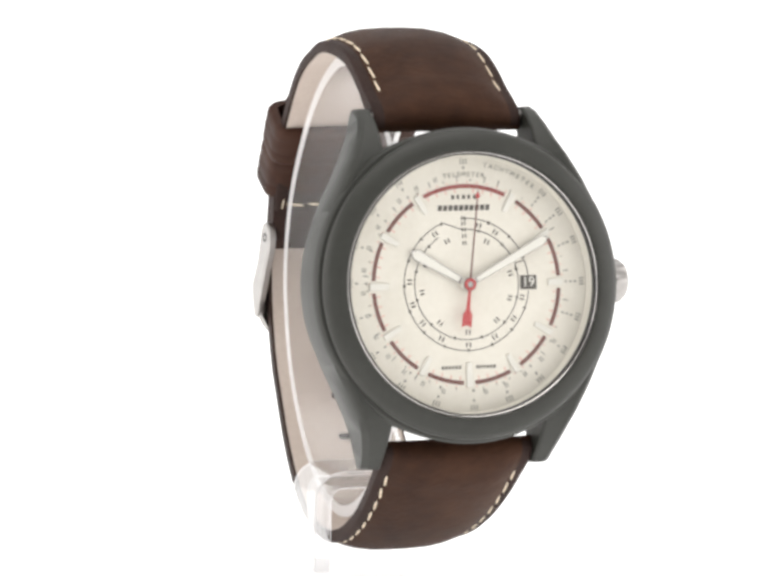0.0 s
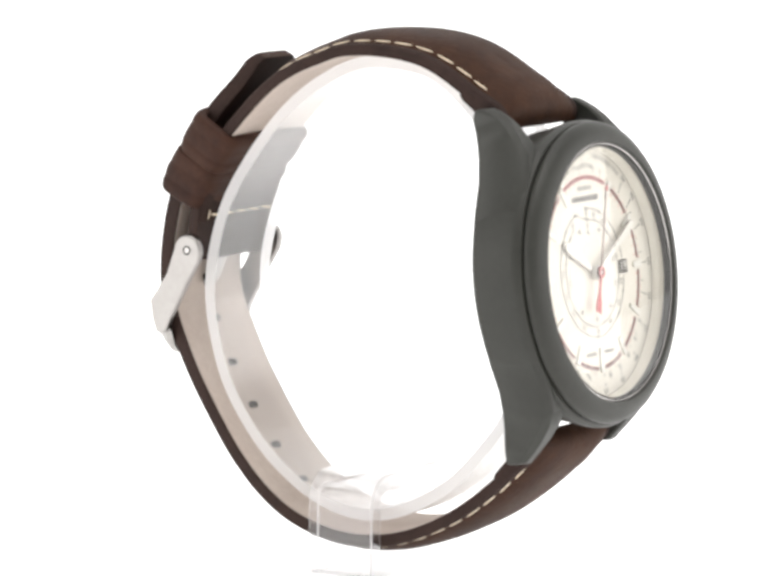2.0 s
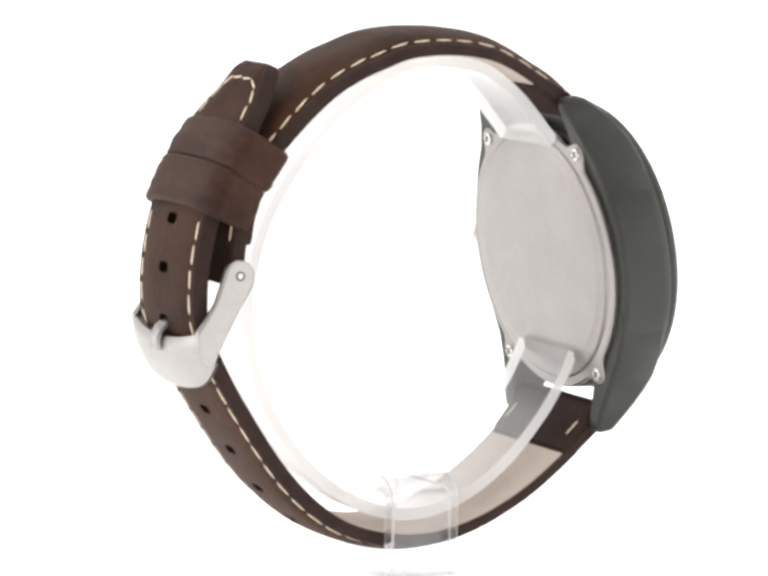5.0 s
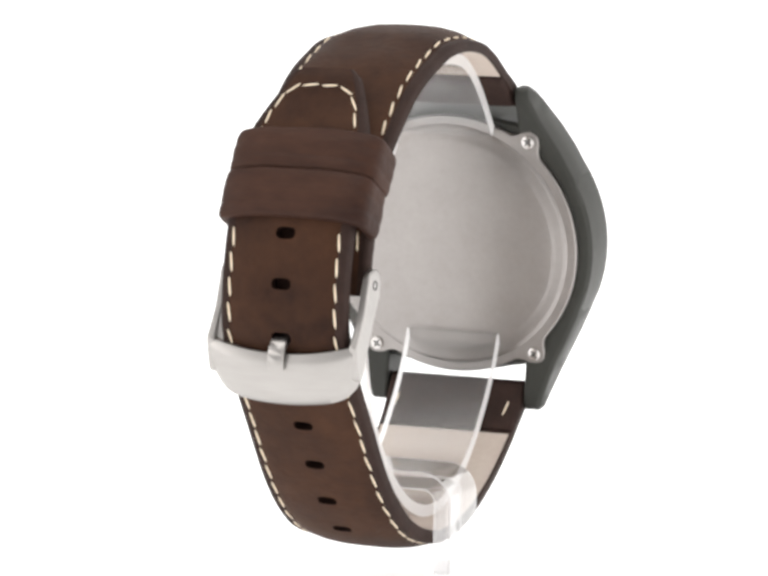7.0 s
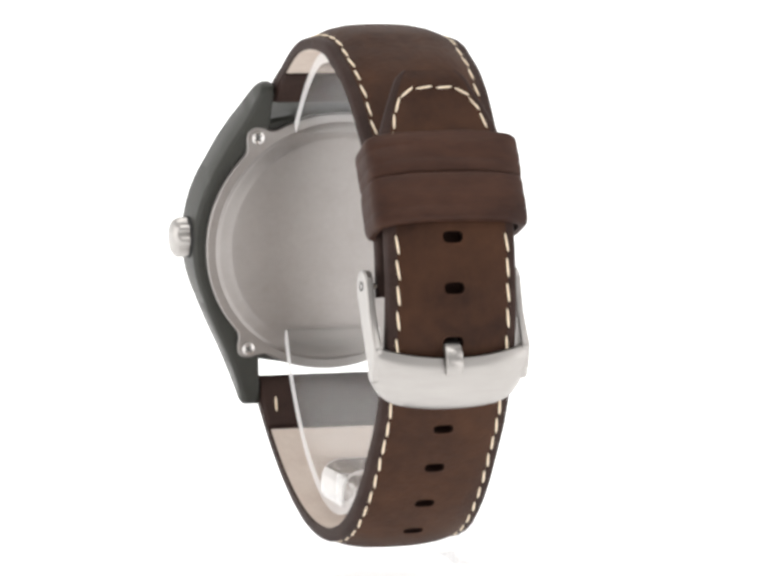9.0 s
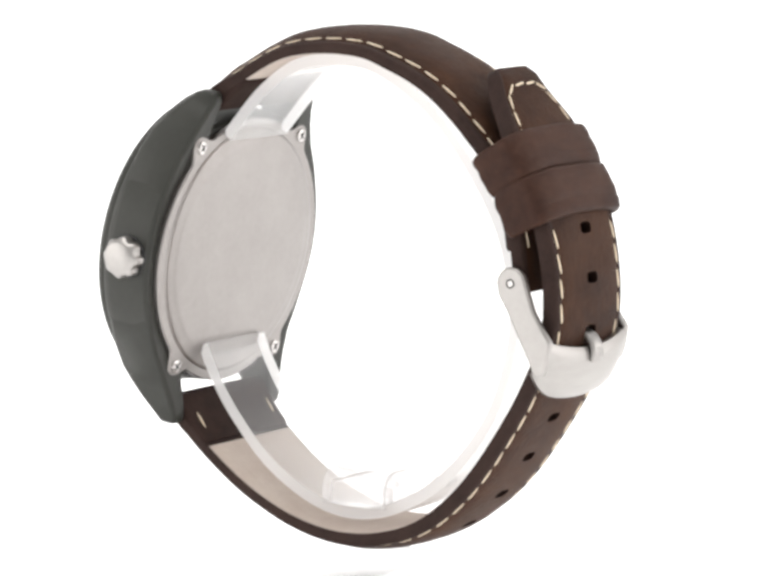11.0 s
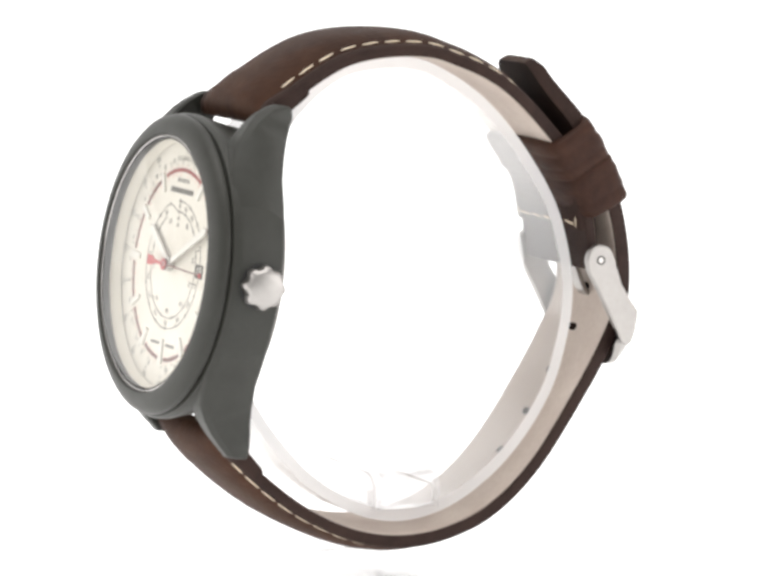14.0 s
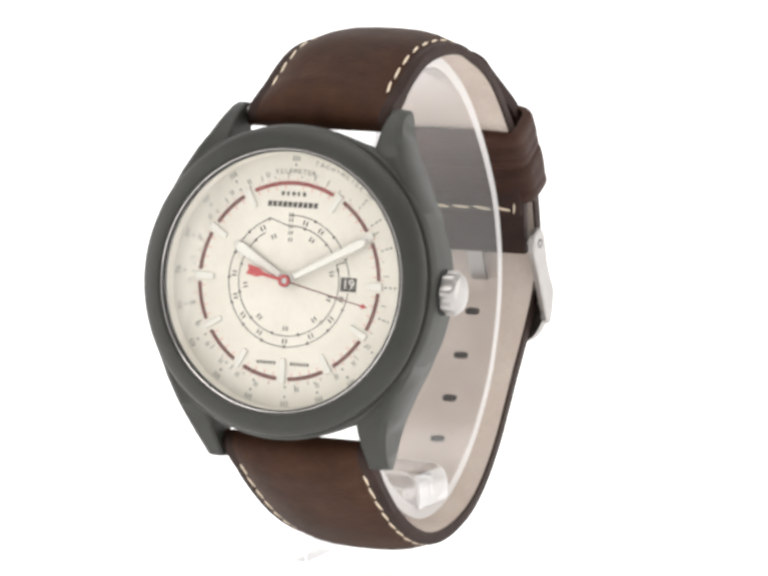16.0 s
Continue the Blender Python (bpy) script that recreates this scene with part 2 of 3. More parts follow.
def build_case():
    body = lathe([(0, -6.0), (18.0, -6.0), (19.9, -5.9), (20.4, -5.4), (20.55, -3.0), (20.55, 0.0), (20.45, 0.9), (20.15, 1.35), (19.6, 1.5), (18.0, 1.5), (17.5, 0.5), (0, 0.5)], 128)
    # the case is cut back between the lugs
    for v in body.verts:
        r = math.hypot(v.co.x, v.co.y)
        if r > 15:
            q = min(max((abs(v.co.y) / r - 0.82) / 0.15, 0.0), 1.0)
            front = 0.018 if v.co.y > 0 else 0.006
            deep = min(max((0.5 - v.co.z) / 4.5, 0.0), 1.0)
            f = 1 - (front + (0.068 - front) * deep) * q * q * (3 - 2 * q)
            v.co.x, v.co.y = v.co.x * f, v.co.y * f
    ob = part("case_body", body, CASE, watch, "round olive grey metal case", CASE_M)
    for sx in (-1, 1):
        for sy in (-1, 1):
            bevel_mod(part("lug", lug(sx, sy), CASE, ob, "curved olive grey lug", CASE_M), 0.35, 2, 50)
    bez = lathe([(19.1, 1.3), (19.45, 1.42), (19.75, 1.62), (19.85, 2.0), (19.65, 2.6), (19.05, 3.15), (18.2, 3.55), (17.5, 3.72), (17.15, 3.7), (17.0, 3.5), (16.97, 2.4), (16.95, 0.6)], 128)
    part("bezel", bez, CASE, watch, "rounded olive grey bezel", CASE_M)
    rim = lathe([(16.94, 2.3), (16.94, 3.34), (16.8, 3.4), (16.7, 3.3), (16.7, 2.3)], 128, closed=True)
    part("crystal_rim", rim, CHROME, watch, "thin bright metal rim", CASE_M)
    gask = lathe([(16.68, 2.3), (16.68, 3.3), (16.5, 3.3), (16.5, 2.3)], 128, closed=True)
    part("gasket", gask, BLACK, watch, "black gasket", CASE_M)
    glass = lathe([(16.48, 3.22), (16.3, 3.36), (12.0, 3.46), (6.0, 3.52), (0, 3.54)], 96)
    part("crystal", glass, GLASS, watch, "clear slightly domed glass crystal", CASE_M)
    flange = lathe([(16.95, 2.2), (16.5, 1.3), (16.3, 0.66)], 128)
    part("flange", flange, DIAL, watch, "sloping cream flange", CASE_M)
    # caseback with four ears
    BACK_M = CASE_M @ Matrix.Translation((0.15, -0.2, 0))
    pts = []
    for k in range(180):
        a = 2 * math.pi * k / 180
        d = min(abs((math.degrees(a) - c + 180) % 360 - 180) for c in (52, 128, 232, 308))
        r = 18.6 + 2.3 * math.exp(-(d / 5.4) ** 3)
        pts.append((r * math.cos(a), r * math.sin(a)))
    back = part("caseback", prism(pts, -6.75, -5.8), BACK, watch, "satin steel caseback with four screw ears", BACK_M)
    bevel_mod(back, 0.2, 2, 50)
    part("raised_plate", lathe([(17.3, -6.74), (17.1, -6.92), (16.6, -7.02), (15.9, -7.06), (15.4, -7.18), (14.9, -7.26), (0, -7.3)], 128), BACK, back, m=BACK_M)
    for c in (52, 128, 232, 308):
        a = radians(c)
        m = BACK_M @ Matrix.Translation((19.35 * math.cos(a), 19.35 * math.sin(a), -6.75)) @ pose(0, 0, 0, 180, 0, c)
        scr = lathe([(0.95, 0), (0.9, 0.22), (0.7, 0.3), (0, 0.3)], 24)
        s = part("screw", scr, CHROME, back, m=m)
        # black bars on the head paint the shade in the cross slot
        slot = bmesh.new()
        box(slot, -0.62, 0.62, -0.12, 0.12, 0.27, 0.33)
        box(slot, -0.12, 0.12, -0.62, 0.62, 0.27, 0.331)
        part("screw_slot", slot, BLACK, s, m=m, smooth=False)
    # crown
    m = CASE_M @ Matrix.Translation((0, -0.1, -2.6)) @ pose(0, 0, 0, 0, 90, 0)
    # black disc put in for the dark shadow gap behind the crown
    part("crown_gap_shade", lathe([(0, 20.3), (2.95, 20.3), (2.95, 20.62), (2.2, 20.68), (2.2, 20.9), (0, 20.9)], 48), BLACK, watch, "black disc for the shadow gap behind the crown", m)
    bm = bmesh.new()
    rings = []
    for h, size, flute in ((20.6, 0.9, 0.6), (20.75, 1.0, 1.0), (21.95, 1.0, 1.0), (22.2, 0.97, 0.7), (22.35, 0.93, 0.2), (22.6, 0.86, 0.0), (22.8, 0.72, 0.0), (22.95, 0.45, 0.0)):
        ring = []
        for k in range(96):
            a = 2 * math.pi * k / 96
            r = size * (2.7 + 0.19 * flute * math.tanh(1.5 * math.cos(8 * a)))
            ring.append(bm.verts.new((r * math.cos(a), r * math.sin(a), h)))
        rings.append(ring)
    top = bm.verts.new((0, 0, 23.0))
    for a, b in zip(rings, rings[1:]):
        for k in range(96):
            bm.faces.new((a[k], a[(k + 1) % 96], b[(k + 1) % 96], b[k]))
    for k in range(96):
        bm.faces.new((rings[-1][k], rings[-1][(k + 1) % 96], top))
    part("crown", bm, STEEL, watch, "fluted polished steel crown", m)


build_case()


# ---- dial ----
def clock(r, deg, h=0.0):
    return Vector((r * math.sin(radians(deg)), r * math.cos(radians(deg)), h))


def bars(bm, r, deg, w, hgt, count, z0, z1):
    """Small upright bars in a row that stand for writing too small to read."""
    base = pose(0, 0, 0, 0, 0, -deg)
    for k in range(count):
        x = (k - (count - 1) / 2) * w / count
        bb = bmesh.new()
        box(bb, x - 0.2 * w / count, x + 0.2 * w / count, r - hgt / 2, r + hgt / 2, z0, z1)
        bb.transform(base)
        me = bpy.data.meshes.new("tmp")
        bb.to_mesh(me)
        bb.free()
        bm.from_mesh(me)
        bpy.data.meshes.remove(me)
    return bm


def written(name, text, size, mat, parent, m, label="", bold=0.0):
    """Raised lettering in the built-in font; m places its centre, in mm."""
    cu = bpy.data.curves.new(name, "FONT")
    cu.body, cu.size, cu.extrude, cu.align_x, cu.align_y, cu.offset = text, size, 0.015, "CENTER", "CENTER", bold
    tmp = new("tmp_text", cu)
    me = bpy.data.meshes.new_from_object(tmp)
    bpy.data.objects.remove(tmp)
    bpy.data.curves.remove(cu)
    bm = bmesh.new()
    bm.from_mesh(me)
    bpy.data.meshes.remove(me)
    return part(name, bm, mat, parent, label, m, smooth=False)


RADIALS = (0, 43, 55, 70, 90, 107, 124, 142, 160, 178, 197, 216, 236, 255, 272, 290, 308, 326)  # long marks of the outer scale


def build_dial():
    Z = 0.56
    dial = part("dial", lathe([(0, Z), (12.9, Z), (13.0, Z - 0.02), (16.6, Z), (16.6, Z - 0.05)], 128), DIAL, watch, "cream dial with red and maroon minute track", CASE_M)
    T = Z + 0.03
    # minute track: arcs between the hour markers
    part("red_arc", arc_band(bmesh.new(), 12.3, 12.82, -26, 26, Z, T, 40), RED_INK, dial, "red arc", CASE_M, smooth=False)
    for h in range(1, 11):
        part("maroon_arc", arc_band(bmesh.new(), 12.3, 12.82, 30 * h + 3.6, 30 * h + 26.4, Z, T, 16), BROWN_INK, dial, "maroon arc", CASE_M, smooth=False)
    bm = bmesh.new()
    for k in range(60):
        if k % 5:
            arc_band(bm, 11.75, 12.3, 6 * k - 0.35, 6 * k + 0.35, Z, T - 0.01, 1)
    tagged(part("minute_ticks", bm, PINK_INK, dial, "fine maroon minute ticks", CASE_M, smooth=False), kind="stuff")
    # outer scales
    bm = bmesh.new()
    rnd = random.Random(3)
    for k in range(90):
        a = 4 * k
        if k % 2 and min(abs((a - r + 180) % 360 - 180) for r in RADIALS) > 3:
            arc_band(bm, 13.2, 13.5 + rnd.choice((0, 0, 0.5)), a - 0.25, a + 0.25, Z, T, 1)
    for a in RADIALS:
        for r in (14.75,) if a == 0 else (13.4, 14.65) if a > 110 else (13.4, 14.05, 14.65):
            arc_band(bm, r, r + 0.34, a - 0.45, a + 0.45, Z, T + 0.004, 1)
    tagged(part("scale_ticks", bm, PALE_INK, dial, "fine grey scale ticks", CASE_M, smooth=False), kind="stuff")
    bm = bmesh.new()
    for k, a in enumerate(RADIALS):
        bars(bm, 15.72, a, 1.15, 0.7, 3, Z, T)
    for a in (-42, -30.5, -19, 120, 132, 144, 156, 168, 192, 204, 216, 228, 240, 252, 264, 276, 288, 300):
        bars(bm, 13.95, a + 3, 0.62, 0.66, 2, Z, T)
    tagged(part("scale_numerals", bm, PALE_INK, dial, "rows of tiny grey numerals", CASE_M, smooth=False), kind="stuff")
    bm = bmesh.new()
    for k in range(60):
        arc_band(bm, 12.95, 13.2, 6 * k + 1.6, 6 * k + 2.2, Z, T, 1)
    tagged(part("red_dots", bm, PINK_INK, dial, "fine pale red ticks", CASE_M, smooth=False), kind="stuff")
    for text, r, mid, span in (("TELEMETER", 14.05, 0.0, 21.0), ("TACHYMETER", 15.45, 24.0, 26.0)):
        for k, ch in enumerate(text):
            a = mid - span / 2 + span * k / (len(text) - 1)
            written("letter", ch, 0.85, PALE_INK, dial, CASE_M @ Matrix.Translation(clock(r, a, T)) @ pose(0, 0, 0, 0, 0, -a))
    # inner day scale: two circles, ticks and numerals
    for r, spans in ((8.45, ((-180, -21), (-4, 63), (70, 84), (97, 180))), (7.05, ((-180, -31), (-4, 61), (69, 180)))):
        bm = bmesh.new()
        for a0, a1 in spans:
            arc_band(bm, r - 0.06, r + 0.06, a0, a1, Z, T, max(4, int((a1 - a0) / 3)))
        part("scale_circle", bm, INK, dial, "thin black circle", CASE_M, smooth=False)
    for (r0, a0), (r1, a1) in (((8.45, -21), (7.05, -4)), ((8.45, 70), (7.05, 69))):
        p, q = clock(r0, a0), clock(r1, a1)
        n = Vector((q.y - p.y, p.x - q.x, 0)).normalized() * 0.06
        bm = prism([((p + n).x, (p + n).y), ((q + n).x, (q + n).y), ((q - n).x, (q - n).y), ((p - n).x, (p - n).y)], Z, T - 0.005)
        part("scale_link", bm, INK, dial, "thin black line joining the circles", CASE_M, smooth=False)
    bm = bmesh.new()
    for k in range(48):
        a = 7.5 * k
        if 80 < a < 100:
            continue
        if k % 3 == 0 and not 339 < a < 356:
            arc_band(bm, 8.2, 8.62, a - 0.8, a + 0.8, Z, T + 0.004, 1)
        if k % 4 == 2 and not 329 < a < 356:
            arc_band(bm, 6.8, 7.2, a - 1.0, a + 1.0, Z, T + 0.004, 1)
    tagged(part("inner_ticks", bm, INK, dial, "fine black ticks", CASE_M, smooth=False), kind="stuff")
    bm = bmesh.new()
    for a in (14, 32, 104, 126, 152, 180, 208, 232, 252, 274, 300, 328):
        bars(bm, 7.72, a, 0.95, 0.62, 2, Z, T)
    for a in (28, 78, 108, 140, 180, 218, 262, 296, 336):
        bars(bm, 6.1, a, 0.9, 0.62, 2, Z, T)
    for r in (5.3, 6.2, 7.0, 7.8, 8.5):
        bars(bm, r, -1.5, 0.75, 0.5, 2, Z, T)
    tagged(part("inner_numerals", bm, INK, dial, "rows of tiny black numerals", CASE_M, smooth=False), kind="stuff")
    # maker's marks as plain bars
    bm = bmesh.new()
    for k in range(5):
        box(bm, -1.75 + 0.74 * k, -1.33 + 0.74 * k - 0.1 * (k % 2), 10.9, 11.45, Z, T)
    part("maker_mark", bm, INK, dial, "small dark mark", CASE_M, smooth=False)
    bm = bmesh.new()
    for k in range(10):
        x = -3.65 + 0.715 * k
        prism([(x, 9.45), (x + 0.55, 9.45), (x + 0.65, 10.15), (x + 0.1, 10.15)], Z, T, bm)
    part("model_mark", bm, INK, dial, "bold dark mark", CASE_M, smooth=False)
    bm = bmesh.new()
    for x0, n in ((-3.7, 6), (1.0, 6)):
        for k in range(n):
            box(bm, x0 + 0.46 * k, x0 + 0.46 * k + 0.3, -10.75, -10.35, Z, T)
    tagged(part("small_print", bm, INK, dial, "line of tiny print", CASE_M, smooth=False), kind="stuff")
    # applied hour markers
    for h in range(1, 12):
        bm = bmesh.new()
        w = 0.5 if h in (6, 9, 3) else 0.42
        r0 = 11.0 if h == 3 else (9.9 if h == 6 else 10.5)
        prism([(-w * 0.75, r0), (w * 0.75, r0), (w, 12.6), (w, 13.15), (-w, 13.15), (-w, 12.6)], Z, Z + 0.32, bm)
        bm.transform(pose(0, 0, 0, 0, 0, -30 * h))
        bevel_mod(part("hour_marker", bm, LUME, dial, "raised white baton marker", CASE_M, smooth=False), 0.08, 1)
    # date window
    bm = bmesh.new()
    box(bm, 7.3, 9.5, -0.85, 0.95, Z, Z + 0.05)
    win = part("date_window", bm, INK, dial, "dark date window", CASE_M, smooth=False)
    written("date_numerals", "19", 1.75, LUME, win, CASE_M @ Matrix.Translation((8.4, 0.05, Z + 0.075)), "white numerals")


def hand_mesh(name, length, w0, w1, h, deg):
    m = CASE_M @ pose(0, 0, 0, 0, 0, -deg)
    rim = bmesh.new()
    prism([(-w0, 0.6), (w0, 0.6), (w1, length - 0.9), (0, length), (-w1, length - 0.9)], h + 0.005, h + 0.165, rim)
    ob = part(name, rim, CHROME, watch, "polished baton hand filled with white", m, smooth=False)
    fill = lathe([(0, h + 0.1), (1.0, h + 0.1), (1.0, h + 0.25), (0, h + 0.25)], 32)
    prism([(-w0 * 0.8, 1.3), (w0 * 0.8, 1.3), (w1 * 0.88, length - 0.95), (0, length - 0.25), (-w1 * 0.88, length - 0.95)], h + 0.16, h + 0.24, fill)
    part("lume_fill", fill, LUME, ob, "white lume", m, smooth=False)
    return ob


build_dial()
hand_mesh("hour_hand", 8.9, 0.42, 0.72, 0.95, -60)
hand_mesh("minute_hand", 12.5, 0.38, 0.6, 1.3, 62)
part("hand_post", lathe([(0.55, 0.56), (0.55, 1.95), (0, 1.95)], 24), CHROME, watch, "small steel hand post", CASE_M)


def second_hand():
    bm = lathe([(0.38, 0), (0.82, 0.0), (0.82, 0.22), (0.38, 0.24)], 32, closed=True)
    prism([(-0.10, -0.6), (0.10, -0.6), (0.07, 12.0), (-0.07, 12.0)], 0.05, 0.16, bm)
    ob = part("second_hand", bm, BROWN_INK, watch, "thin second hand with a red arrow counterweight", smooth=False)
    tail = bmesh.new()
    prism([(-0.16, -0.7), (0.16, -0.7), (0.26, -3.2), (0.62, -3.9), (0.62, -5.5), (0, -5.2), (-0.62, -5.5), (-0.62, -3.9), (-0.26, -3.2)], 0.04, 0.2, tail)
    part("counterweight", tail, RED, ob, "red arrow counterweight", smooth=False)
    tip = bmesh.new()
    prism([(0, 10.9), (0.34, 11.35), (0, 11.9), (-0.34, 11.35)], 0.04, 0.18, tip)
    part("tip_mark", tip, RED, ob, "small red tip", smooth=False)
    ring = lathe([(0.42, 0.22), (0.76, 0.22), (0.76, 0.3), (0.42, 0.3)], 32, closed=True)
    part("hub_ring", ring, RED, ob, "red hub ring")
    return ob


second = second_hand()

# ---- the strap ----
UPPER = [(-22.7, 23.4), (-21.4, 24.75), (-19.5, 26.2), (-17.2, 27.7), (-13.9, 29.7), (-10.8, 31.1), (-7.6, 31.8), (-4.4, 32.1), (-1.2, 32.1), (2.2, 31.7), (5.4, 30.6),
         (8.7, 29.3), (12.1, 27.4), (15.3, 24.8), (18.5, 21.6), (21.1, 18.7), (23.2, 15.5), (24.5, 11.8), (25.2, 8.2), (25.6, 5.0), (26.0, 2.4)]
LOWER = [(-28.15, -15.9), (-26.3, -18.8), (-22.1, -23.0), (-15.9, -27.6), (-8.9, -30.9), (-2.0, -32.3), (4.8, -31.7), (11.6, -29.0), (18.1, -23.2), (24.3, -14.3), (28.2, -7.2),
         (30.0, -2.5), (30.3, 1.5), (29.8, 6.3), (28.5, 11.5), (25.9, 17.4), (22.9, 22.6), (20.1, 26.7), (18.2, 30.4)]


def lerp_table(table, s):
    xs, ys = zip(*table)
    return float(np.interp(s, xs, ys))


def side_shift(y, slant, low=1.0):
    """The tail of the strap sits a little to the crown's side."""
    return slant * max(0.0, y) * low


class Strap:
    """A leather strap swept along a line: width, edge thickness and crown height by length."""

    def __init__(self, ctrl, width, edge, crown, holes=(), slant=0.03, straight=1.0):
        self.at, self.total = curve_points(ctrl)
        self.width, self.edge, self.crown, self.holes, self.slant = width, edge, crown, holes, slant
        self.straight = straight

    def frame_at(self, s):
        p, t = self.at(s)
        return p, t, Vector((t.y, -t.x))

    def place(self, s, x, h):
        """A point at length s, x across and h above the inner face."""
        p, t, n = self.frame_at(s)
        n = n * self.side
        low = lerp_table(((-14.0, self.straight), (-2.0, 1.0)), p.y)
        return Vector((x + side_shift(p.x, self.slant, low), p.x + n.x * h, p.y + n.y * h + ZO))

    def height(self, s, x):
        w = lerp_table(self.width, s) / 2
        e, c = lerp_table(self.edge, s), lerp_table(self.crown, s)
        q = min(abs(x) / w, 1.0)
        inner = max(0.0, 1 - (q / 0.86) ** 3.2)
        groove = 0.10 * math.exp(-((q - 0.86) / 0.05) ** 2)
        rounding = 0.35 * max(0.0, (q - 0.93) / 0.07) ** 2
        return e + c * inner - groove - rounding

    def columns(self, w):
        fr = [0, 0.4, 0.6, 0.75, 0.82, 0.86, 0.90, 0.94, 0.975, 1.0]
        xs = [1.42] + [f * w for f in fr[1:]]
        return [-x for x in reversed(xs)] + xs

    def rows(self):
        rows = {round(k * self.total / int(self.total / 0.75), 3) for k in range(int(self.total / 0.75) + 1)}
        for h in self.holes:
            rows = {r for r in rows if abs(r - h) > 1.0} | {round(h - 0.82, 3), round(h + 0.82, 3)}
        return sorted(rows)


def punched(bm, st, mid, quad, height, depth, half=0.72, wide=1.36):
    """A punched slot with round ends inside one quad: first two corners at the lower length."""
    lip, floor_ring = [], []
    for k in range(16):
        a = 2 * math.pi * k / 16
        c, q = math.cos(a), math.sin(a)
        x, s = math.copysign(abs(c) ** 0.6, c) * wide, mid + math.copysign(abs(q) ** 0.75, q) * half
        lip.append(bm.verts.new(st.place(s, x, height(x, s))))
        floor_ring.append(bm.verts.new(st.place(s, 0.92 * x, height(x, s) + depth)))
    # corners by quarter: (+x, +s), (-x, +s), (-x, -s), (+x, -s)
    corner = [quad[2], quad[3], quad[0], quad[1]]
    for q in range(4):
        for i in range(4):
            bm.faces.new((corner[q], lip[(4 * q + i + 1) % 16], lip[4 * q + i]))
        bm.faces.new((corner[q], corner[(q + 1) % 4], lip[(4 * q + 4) % 16]))
    for k in range(16):
        j = (k + 1) % 16
        bm.faces.new((lip[k], lip[j], floor_ring[j], floor_ring[k])).material_index = 2
    bm.faces.new(floor_ring).material_index = 2


def strap_body(st, side, name, label, lining_span):
    st.side = side
    rows = st.rows()
    bm = bmesh.new()
    top, low = [], []
    for s in rows:
        w = lerp_table(st.width, s) / 2
        xs = st.columns(w)
        top.append([bm.verts.new(st.place(s, x, st.height(s, x))) for x in xs])
        low.append([bm.verts.new(st.place(s, x, 0.0)) for x in xs])
    nc = len(top[0])
    mid = nc // 2 - 1

    def in_hole(k):
        return any(abs(rows[k] - (h - 0.82)) < 0.01 for h in st.holes)

    for k in range(len(rows) - 1):
        for j in range(nc - 1):
            f1 = (top[k][j], top[k][j + 1], top[k + 1][j + 1], top[k + 1][j])
            f0 = (low[k][j], low[k + 1][j], low[k + 1][j + 1], low[k][j + 1])
            if j == mid and in_hole(k):
                punched(bm, st, rows[k] + 0.82, f1, lambda x, s: st.height(s, x), -1.3)
                bm.faces.new(f0)
                continue
            if not 3 < j < nc - 5:
                bm.faces.new(f1).material_index = 1
            else:
                bm.faces.new(f1)
            bm.faces.new(f0).material_index = 1
        for j in (0, nc - 1):
            f = bm.faces.new((top[k][j], low[k][j], low[k + 1][j], top[k + 1][j]))
            f.material_index = 1
    for k in (0, len(rows) - 1):
        for j in range(nc - 1):
            bm.faces.new((top[k][j], top[k][j + 1], low[k][j + 1], low[k][j]))
    ob = part(name, bm, [LEATHER, LEATHER_EDGE, HOLE], watch, label, sharp=50)
    # lining on the inner face
    s0, s1 = lining_span
    bl = bmesh.new()
    lr = []
    slots = [h + 1.3 for h in st.holes if s0 + 2 < h + 1.3 < s1 - 2]
    ss = [s for s in rows if s0 <= s <= s1 and all(abs(s - h) > 1.2 for h in slots)]
    ss = sorted(ss + [h - 0.7 for h in slots] + [h + 0.7 for h in slots])
    for s in ss:
        w = lerp_table(st.width, s) / 2 - 0.35
        xs = [-w, -0.5 * w, -1.3, 1.3, 0.5 * w, w]
        lr.append([bl.verts.new(st.place(s, x, -0.12)) for x in xs] + [bl.verts.new(st.place(s, x, 0.02)) for x in (-w, w)])
    for k in range(len(ss) - 1):
        a, b = lr[k], lr[k + 1]
        for j in range(5):
            quad = (a[j], a[j + 1], b[j + 1], b[j])
            if j == 2 and any(abs(ss[k] - (h - 0.7)) < 0.01 for h in slots):
                punched(bl, st, ss[k] + 0.7, quad, lambda x, s: -0.12, 0.1, 0.55, 1.1)
            else:
                bl.faces.new(quad)
        bl.faces.new((a[0], b[0], b[6], a[6]))
        bl.faces.new((a[5], a[7], b[7], b[5]))
    part("lining", bl, [LINING, LINING, HOLE], ob, "pale beige leather lining")
    return ob


upper = Strap(UPPER, ((0, 20.0), (14, 19.7), (35, 19.2), (50, 18.2), (75, 18.0)), ((0, 1.0), (0.8, 1.9), (2, 2.2), (6, 1.7), (30, 1.6), (50, 1.8), (75, 1.7)), ((0, 0.5), (1, 1.2), (5, 2.05), (10, 1.95), (22, 1.65), (38, 1.5), (46, 0.9), (53, 0.3), (58, 0.1), (75, 0.0)))
